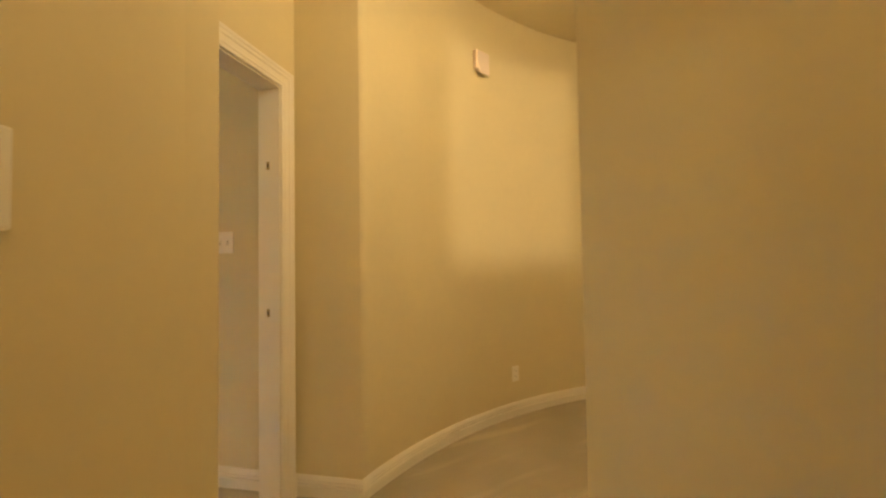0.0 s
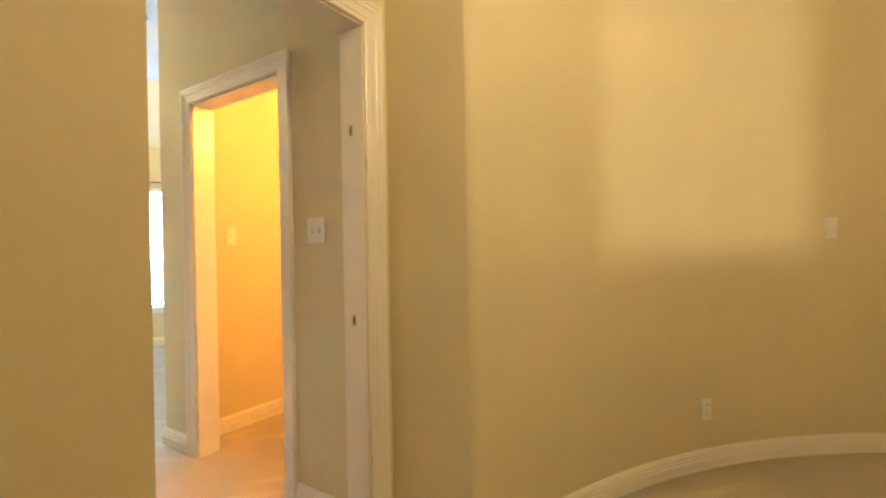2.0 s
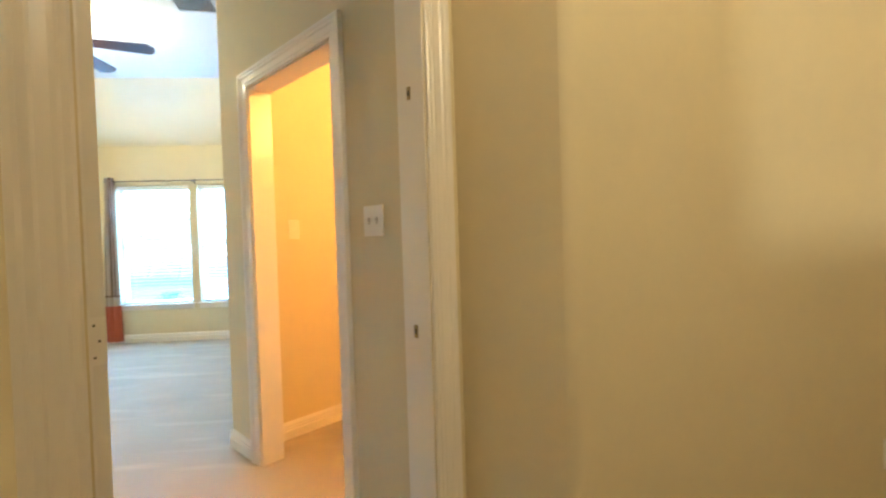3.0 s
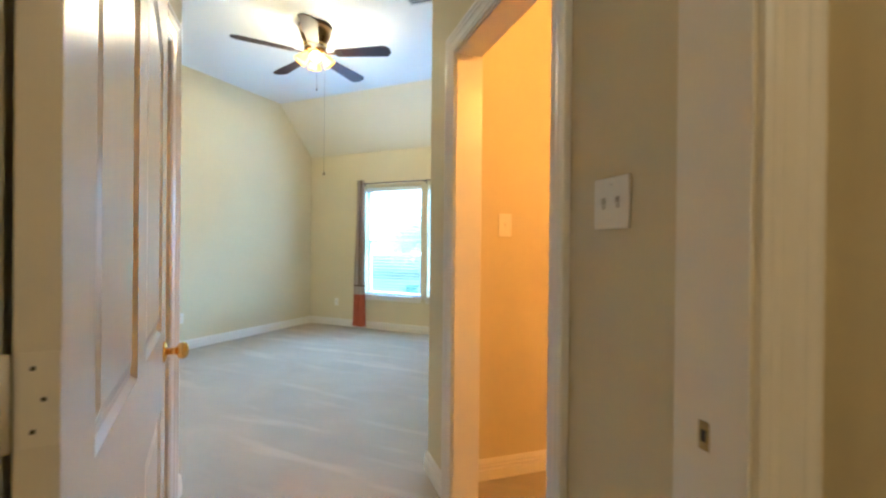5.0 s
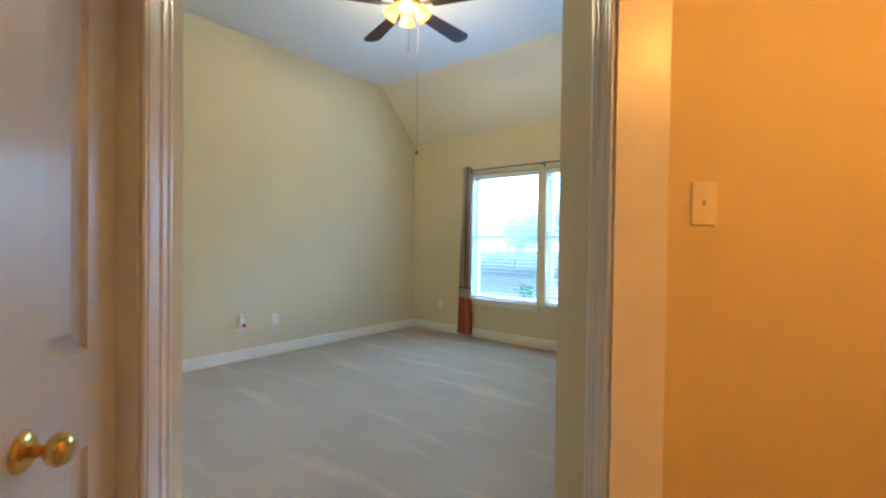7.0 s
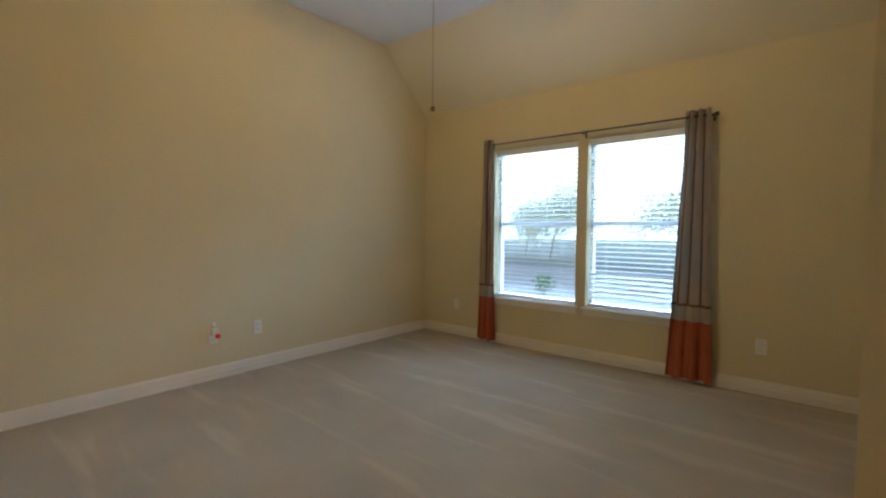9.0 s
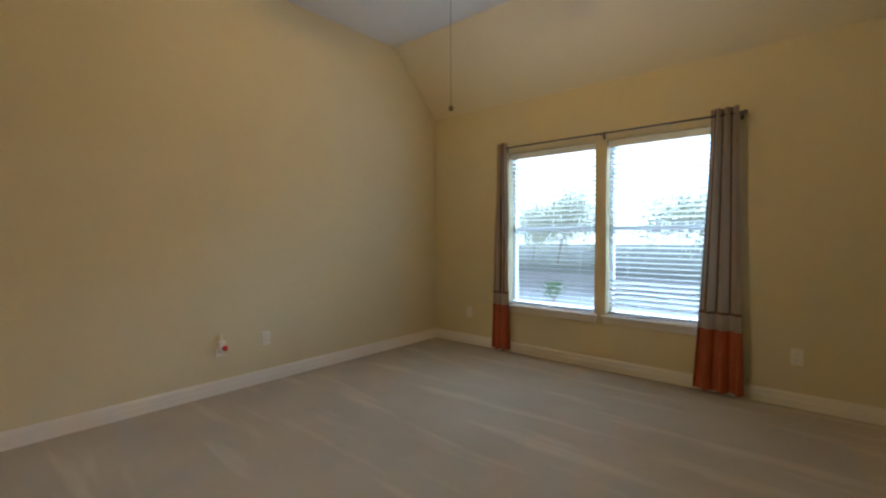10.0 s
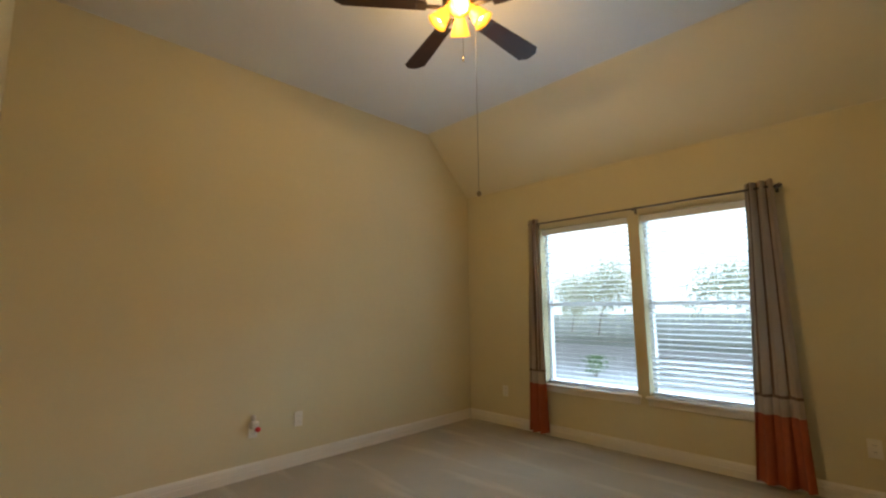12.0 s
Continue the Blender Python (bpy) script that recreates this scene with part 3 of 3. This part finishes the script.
# control panel on the hall wall
mh, nh = along(uv(-2.0, -7.140), uv(-0.585, -7.140))
root = thing("control_panel", mh @ Matrix.Translation((nh - 0.54, -0.0005, 1.297)), "white plastic wall control panel beside the hall corner", "intercom panel")
bm = bmesh.new()
box(bm, -0.06, 0.06, -0.02, 0, -0.083, 0.083, 0.006)
part("housing", bm, PLATE, root)
bm = bmesh.new()
box(bm, -0.04, 0.04, -0.023, -0.0195, 0.015, 0.06, 0.002)
part("screen", bm, CHIME, root)


# ---- ceiling fan ----
FAN_TURN, SHADE_TURN = 17.5, -48.0
FX, FY = 1.945, -2.20
fan = thing("ceiling_fan", pose(FX, FY, CZ), "dark bronze ceiling fan with walnut blades and lit glass shades", "ceiling fan")
bm = bmesh.new()
lathe(bm, [(0, 0), (0.150, 0), (0.155, -0.010), (0.150, -0.022), (0.0, -0.022)], 28)
part("canopy", bm, BRONZE, fan)
bm = bmesh.new()
lathe(bm, [(0.0, -0.022), (0.148, -0.022), (0.146, -0.05), (0.128, -0.11), (0.098, -0.165), (0.088, -0.185), (0.10, -0.20), (0.10, -0.225), (0.07, -0.245), (0, -0.245)], 32)
part("motor", bm, HOUSING, fan)
bm = bmesh.new()
lathe(bm, [(0.096, -0.168), (0.106, -0.172), (0.106, -0.182), (0.090, -0.188)], 32)
part("band", bm, BRASS, fan, "brass trim band")
bm = bmesh.new()
lathe(bm, [(0.05, -0.235), (0.060, -0.240), (0.062, -0.256), (0.045, -0.275), (0.02, -0.285), (0, -0.287)], 24)
part("light_hub", bm, BRONZE, fan)
BZ = -0.262
for i in range(5):
    ang = radians(FAN_TURN + 72 * i)
    rot = Matrix.Rotation(ang, 4, "Z")
    bm = bmesh.new()
    b2 = bmesh.new()
    box(b2, 0.09, 0.21, -0.018, 0.018, -0.004, 0.002, 0.001)
    box(b2, 0.19, 0.25, -0.045, 0.045, -0.004, 0.002, 0.001)
    merge(bm, b2, rot @ Matrix.Translation((0, 0, BZ + 0.004)) @ Matrix.Rotation(radians(-11), 4, "X"))
    part("arm", bm, BRONZE, fan)
    bm = bmesh.new()
    b2 = bmesh.new()
    out = [(0.20, -0.052), (0.655, -0.075), (0.697, -0.036), (0.702, 0.0), (0.697, 0.036), (0.655, 0.075), (0.20, 0.052)]
    lo = [b2.verts.new((x, y, 0)) for x, y in out]
    hi = [b2.verts.new((x, y, 0.007)) for x, y in out]
    b2.faces.new(lo[::-1])
    b2.faces.new(hi)
    for k in range(7):
        b2.faces.new((lo[k], lo[(k + 1) % 7], hi[(k + 1) % 7], hi[k]))
    merge(bm, b2, rot @ Matrix.Translation((0, 0, BZ + 0.004)) @ Matrix.Rotation(radians(-11), 4, "X"))
    part("blade", bm, BLADE, fan, "dark walnut blade")
for i in range(4):
    ang = radians(SHADE_TURN + 90 * i)
    tilt = Matrix.Rotation(ang, 4, "Z") @ Matrix.Translation((0.055, 0, -0.240)) @ Matrix.Rotation(radians(-38), 4, "Y")
    bm = bmesh.new()
    lathe(bm, [(0.020, 0.005), (0.024, -0.015), (0.036, -0.045), (0.046, -0.08), (0.056, -0.115), (0.060, -0.125), (0.057, -0.125), (0.043, -0.08), (0.033, -0.045), (0.020, -0.015)], 20, tilt)
    sh = part("shade", bm, SHADE, fan, "frosted bell glass shade, lit")
    sh.visible_shadow = False
    bm = bmesh.new()
    lathe(bm, [(0, -0.02), (0.012, -0.03), (0.024, -0.06), (0.026, -0.075), (0.018, -0.095), (0, -0.10)], 14, tilt)
    part("bulb", bm, BULB, sh).visible_shadow = False
    p = pose(FX, FY, CZ) @ tilt @ Vector((0, 0, -0.062))
    lamp("fan_light", "POINT", pose(*p), 11.5, (1.0, 0.70, 0.32), radius=0.02)


def pull_chain(x, y, z0, z1, knob):
    bm = bmesh.new()
    tube(bm, [(x, y, z0), (x, y, z1)], 0.0016, 6)
    part("pull_chain", bm, CHAIN, fan)
    bm = bmesh.new()
    lathe(bm, [(0, z1 + 0.004), (knob, z1 - 0.006), (knob * 1.1, z1 - 0.016), (knob * 0.7, z1 - 0.026), (0, z1 - 0.029)], 12, Matrix.Translation((x, y, 0)))
    part("pull_knob", bm, CHAIN, fan)


pull_chain(0.085, 0.032, -0.27, -1.325, 0.012)
pull_chain(0.030, -0.010, -0.27, -0.565, 0.007)

# ceiling vent
root = thing("ceiling_vent", pose(3.08, -2.27, CZ - 0.0005, 0, 0, 8), "white louvred air vent set in the ceiling", "air vent")
bm = bmesh.new()
for a in ((-0.17, 0.17, -0.14, -0.115), (-0.17, 0.17, 0.115, 0.14), (-0.17, -0.145, -0.115, 0.115), (0.145, 0.17, -0.115, 0.115)):
    box(bm, *a, -0.008, 0, 0.001)
part("frame", bm, VENTM, root)
# Dark sheet on the solid ceiling in place of the shaded duct.
bm = bmesh.new()
box(bm, -0.145, 0.145, -0.115, 0.115, -0.001, 0)
part("duct_shade", bm, SLOT, root)
for i in range(9):
    b2, bm = bmesh.new(), bmesh.new()
    box(b2, -0.145, 0.145, -0.010, 0.010, -0.0006, 0.0006)
    merge(bm, b2, Matrix.Translation((0, -0.1 + 0.025 * i, -0.006)) @ Matrix.Rotation(radians(20), 4, "X"))
    part("slat", bm, VENTM, root)


# ---- windows, blinds, rod, curtains ----
for k, (x0, x1, z0, z1) in enumerate(WIN):
    root = tagged(new("window_%d" % (k + 1)), "white vinyl sash window with a wide painted sill", "", "", "structure")
    root.location = (x0, 0, z0)
    w, h = x1 - x0, z1 - z0
    mid = h * 0.50
    bm = bmesh.new()
    for a in ((0, 0.035, 0, h), (w - 0.035, w, 0, h), (0.035, w - 0.035, 0, 0.035), (0.035, w - 0.035, h - 0.035, h)):
        box(bm, a[0], a[1], 0.09, 0.15, a[2], a[3], 0.003)
    part("window_frame", bm, VINYL, root)
    bm = bmesh.new()
    box(bm, 0.035, w - 0.035, 0.10, 0.145, mid - 0.022, mid + 0.022, 0.003)
    part("meeting_rail", bm, VINYL, root)
    for a, b in ((0.035, mid - 0.022), (mid + 0.022, h - 0.035)):
        bm = bmesh.new()
        box(bm, 0.035, w - 0.035, 0.120, 0.124, a, b)
        pn = part("pane", bm, PANE, root)
        pn.visible_shadow = False
    bm = bmesh.new()
    box(bm, -0.03, w + 0.03, -0.035, 0.0, -0.022, 0.0, 0.005)
    box(bm, 0.0, w, 0.0, 0.09, -0.0, 0.004)
    part("window_sill", bm, TRIM, root)
    bm = bmesh.new()
    box(bm, -0.015, w + 0.015, -0.014, -0.0005, -0.075, -0.0225, 0.003)
    part("apron", bm, TRIM, root)

def blind(name, x0, x1, ztop, zbot, tilt, label):
    root = thing(name, pose((x0 + x1) / 2, 0.055, ztop), label, "window blind", "window blinds")
    w = x1 - x0
    bm = bmesh.new()
    box(bm, -w / 2, w / 2, -0.025, 0.025, -0.045, 0, 0.002)
    box(bm, -w / 2, w / 2, -0.032, -0.026, -0.060, 0.0, 0.001)
    part("headrail", bm, BLIND, root)
    z, slats = -0.075, {}
    while ztop + z > zbot + 0.03:
        angle = tilt[1] if ztop + z < 0.80 else tilt[0]
        if angle not in slats:
            bm, b2 = bmesh.new(), bmesh.new()
            box(b2, -w / 2 + 0.004, w / 2 - 0.004, -0.024, 0.024, -0.0013, 0.0013)
            merge(bm, b2, Matrix.Rotation(radians(angle), 4, "X"))
            s = part("slat", bm, BLIND, root)
            slats[angle] = s.data
        else:
            s = new("slat", slats[angle])
            s.parent = root
        s.location = (0, 0, z)
        z -= 0.043
    bm = bmesh.new()
    box(bm, -w / 2 + 0.004, w / 2 - 0.004, -0.025, 0.025, zbot - ztop, zbot - ztop + 0.016, 0.002)
    part("bottom_rail", bm, BLIND, root)
    for x in (-w * 0.32, w * 0.32):
        for y in (-0.026, 0.026):
            bm = bmesh.new()
            tube(bm, [(x, y, -0.04), (x, y, zbot - ztop + 0.01)], 0.0009, 5)
            part("cord", bm, BLIND, root)
    return root


blind("window_blind", WIN[0][0] + 0.006, WIN[0][1] - 0.006, 2.026, 0.508, (-6, -6), "white horizontal slat blind, lowered with its slats open")
blind("window_blind", WIN[1][0] + 0.006, WIN[1][1] - 0.006, 2.026, 0.508, (-12, -42), "white horizontal slat blind, lowered with its slats half turned")

rod = thing("curtain_rod", pose(1.985, -0.080, 2.075), "dark metal curtain rod on three brackets over the window", "curtain rod")
bm = bmesh.new()
tube(bm, [(-1.04, 0, 0), (1.025, 0, 0)], 0.008, 10)
part("rod", bm, RODM, rod)
for x in (-1.05, 1.035):
    bm = bmesh.new()
    lathe(bm, [(0, -0.018), (0.012, -0.015), (0.018, 0), (0.012, 0.015), (0, 0.018)], 14, Matrix.Translation((x, 0, 0)) @ Matrix.Rotation(radians(90), 4, "Y"))
    part("finial", bm, RODM, rod)
for x in (-1.00, 0.0, 1.010):
    bm = bmesh.new()
    tube(bm, [(x, 0.084, -0.005), (x, 0.0, -0.012)], 0.005, 8)
    box(bm, x - 0.010, x + 0.010, 0.078, 0.084, -0.035, 0.03, 0.001)
    box(bm, x - 0.007, x + 0.007, -0.010, 0.010, -0.014, -0.008, 0.001)
    part("bracket", bm, RODM, rod)


def curtain(name, xa, xb, za, xc, xd, waves, label):
    """Gathered cloth: from xa..xb at the top to xc..xd at the hem."""
    root = thing(name, pose((xa + xb) / 2, -0.085, 2.125), label, "curtain", "curtains")
    cx = (xa + xb) / 2
    n, rows = 72, 26
    top, hem = 0.0, 0.03 - 2.125
    bands = (("drape", 0.0, 0.715, CREAM), ("stripe", 0.715, 0.725, BROWN), ("drape", 0.725, 0.780, CREAM), ("hem_band", 0.780, 1.0, TERRA))
    for nm, t0, t1, mat in bands:
        bm = bmesh.new()
        k = max(2, int(rows * (t1 - t0)) + 1)
        grid = []
        for side in (-1, 1):
            g = []
            for r in range(k + 1):
                t = t0 + (t1 - t0) * r / k
                e = t ** 1.3
                lo, hi = xa + (xc - xa) * e, xb + (xd - xb) * e
                row = []
                for i in range(n + 1):
                    s = i / n
                    amp = 0.030 + 0.012 * t
                    ph = 2 * math.pi * waves * s
                    x = lo + (hi - lo) * (s + 0.018 * math.sin(ph * 2 + 1.3)) - cx
                    y = amp * math.sin(ph) * (0.85 + 0.25 * math.sin(3.1 * s + 4 * t)) + 0.006 * math.sin(9 * t + 5 * s)
                    row.append(bm.verts.new((x, y + side * 0.0012, top + (hem - top) * t)))
                g.append(row)
            grid.append(g)
        for g, flip in zip(grid, (False, True)):
            for r in range(k):
                for i in range(n):
                    q = (g[r][i], g[r][i + 1], g[r + 1][i + 1], g[r + 1][i])
                    f = bm.faces.new(q[::-1] if flip else q)
                    f.smooth = True
                    if nm == "drape" and mat is CREAM and t0 == 0.0:
                        f.material_index = 1 if any(abs((i + 0.5) / n - c) < 0.035 for c in STRIPES) else 0
        a, b = grid
        for r in range(k):
            bm.faces.new((a[r][0], b[r][0], b[r + 1][0], a[r + 1][0]))
            bm.faces.new((a[r][n], a[r + 1][n], b[r + 1][n], b[r][n]))
        part(nm, bm, [mat, BROWN] if mat is CREAM else mat, root, {"drape": "", "stripe": "thin brown stripe", "hem_band": "terracotta hem band"}[nm])
    return root


STRIPES = (0.16, 0.42, 0.74)
curtain("curtain", 0.915, 1.035, 0, 0.845, 1.07, 2.5, "gathered beige curtain with brown stripes and terracotta hem")
curtain("curtain", 2.81, 2.985, 0, 2.71, 3.04, 3.0, "gathered beige curtain with brown stripes and terracotta hem")

# wedge shape for an unidentified small white thing by the orange-lit doorway
bm = bmesh.new()
pts = [(0, 0, 0), (0.10, 0, 0), (0.10, 0.035, 0), (0, 0.035, 0), (0.10, 0, 0.028), (0.10, 0.035, 0.028)]
vv = [bm.verts.new(p) for p in pts]
for f in ((0, 3, 2, 1), (0, 1, 4), (3, 5, 2), (1, 2, 5, 4), (0, 4, 5, 3)):
    bm.faces.new([vv[i] for i in f])
bmesh.ops.recalc_face_normals(bm, faces=bm.faces[:])
wedge = tagged(mesh_object("white_wedge", bm, PLATE), "small white wedge-shaped piece lying on the carpet", "door stop")
wedge.matrix_world = pose(4.37, -3.50, 0.001, 0, 0, -40)

# ---- outside ----
SKYGLOW = material("overcast_glow", (0.0, 0.0, 0.0), 1.0, emit=9.0, emit_colour=(0.55, 0.79, 1.0))
bm = bmesh.new()
ring = [(2 + 90 * math.cos(radians(a)), 5 + 90 * math.sin(radians(a))) for a in range(0, 181, 6)]
lo = [bm.verts.new((x, y, -2)) for x, y in ring]
hi = [bm.verts.new((x, y, 90)) for x, y in ring]
for i in range(30):
    bm.faces.new((lo[i], lo[i + 1], hi[i + 1], hi[i]))
structure("backdrop", bm, SKYGLOW, "bright overcast sky beyond the windows")
bm = bmesh.new()
v = [bm.verts.new(p) for p in ((-400, -400, -0.6), (400, -400, -0.6), (400, 600, -0.6), (-400, 600, -0.6))]
bm.faces.new(v)
structure("ground", bm, GRASS, "dull green lawn and open ground")
bm = bmesh.new()
box(bm, -60, 40, 5.5, 15.5, -0.62, -0.58)
structure("road", bm, ASPHALT, "pale grey residential street")


def tree(m, height, seed, label):
    rnd = random.Random(seed)
    root = thing("tree", m, label, "tree", "trees across the street")
    bm = bmesh.new()

    def limb(a, b, r0, r1):
        n = 6
        d = (b - a).normalized().to_track_quat("Z", "Y")
        ra = [bm.verts.new(a + d @ Vector((r0 * math.cos(k * math.pi / 3), r0 * math.sin(k * math.pi / 3), 0))) for k in range(n)]
        rb = [bm.verts.new(b + d @ Vector((r1 * math.cos(k * math.pi / 3), r1 * math.sin(k * math.pi / 3), 0))) for k in range(n)]
        for k in range(n):
            bm.faces.new((ra[k], ra[(k + 1) % n], rb[(k + 1) % n], rb[k]))

    tips = []
    top = Vector((0.2, 0.1, height * 0.28))
    limb(Vector((0, 0, -0.05)), top, height * 0.011, height * 0.008)
    for i in range(9):
        an, el = rnd.uniform(0, 6.28), rnd.uniform(0.4, 1.3)
        e = top + Vector((math.cos(an) * math.cos(el), math.sin(an) * math.cos(el), math.sin(el))) * height * rnd.uniform(0.3, 0.6)
        limb(top * rnd.uniform(0.7, 1.0), e, height * 0.004, height * 0.002)
        tips.append(e)
        for j in range(3):
            f = e + Vector([rnd.uniform(-1, 1) for _ in range(3)]) * height * 0.13
            limb(e, f, height * 0.002, height * 0.001)
            tips.append(f)
    part("trunk", bm, BARK, root)
    bm = bmesh.new()
    for i in range(3800):
        c = rnd.choice(tips) + Vector([rnd.gauss(0, 1) for _ in range(3)]) * height * 0.13
        s = rnd.uniform(0.05, 0.12)
        a = Vector([rnd.uniform(-1, 1) for _ in range(3)]).normalized() * s
        b = a.orthogonal().normalized() * s * 0.6
        bm.faces.new([bm.verts.new(c + q) for q in (a, b, -a, -b)])
    part("crown", bm, LEAF, root)
    return root


tree(pose(-9.3, 22, -0.6), 4.6, 3, "bare-looking street tree with thin olive foliage")
tree(pose(-12.2, 24, -0.6), 4.3, 8, "bushy street tree with thin olive foliage")
tree(pose(-1.0, 21, -0.6), 4.5, 12, "spreading low tree with brownish foliage")


def shrub(m, size, seed, label):
    rnd = random.Random(seed)
    root = thing("shrub", m, label, "shrub")
    bm = bmesh.new()
    for i in range(9):
        an = i * 0.7 + rnd.uniform(-0.2, 0.2)
        tube(bm, [(0, 0, -0.03), (0.25 * size * math.cos(an), 0.25 * size * math.sin(an), 0.4 * size), (0.45 * size * math.cos(an), 0.45 * size * math.sin(an), size * rnd.uniform(0.7, 0.95))], 0.006, 5)
    part("stem", bm, BARK, root)
    bm = bmesh.new()
    for i in range(420):
        c = Vector((rnd.gauss(0, 0.27), rnd.gauss(0, 0.27), rnd.uniform(0.25, 1.0))) * size
        a = Vector([rnd.uniform(-1, 1) for _ in range(3)]).normalized() * rnd.uniform(0.02, 0.045)
        b = a.orthogonal().normalized() * a.length * 0.5
        bm.faces.new([bm.verts.new(c + q) for q in (a, b, -a, -b)])
    part("foliage", bm, SHRUB_LEAF, root)
    return root


shrub(pose(-2.1, 7.2, -0.6), 0.55, 5, "low green shrub on the lawn outside the window")
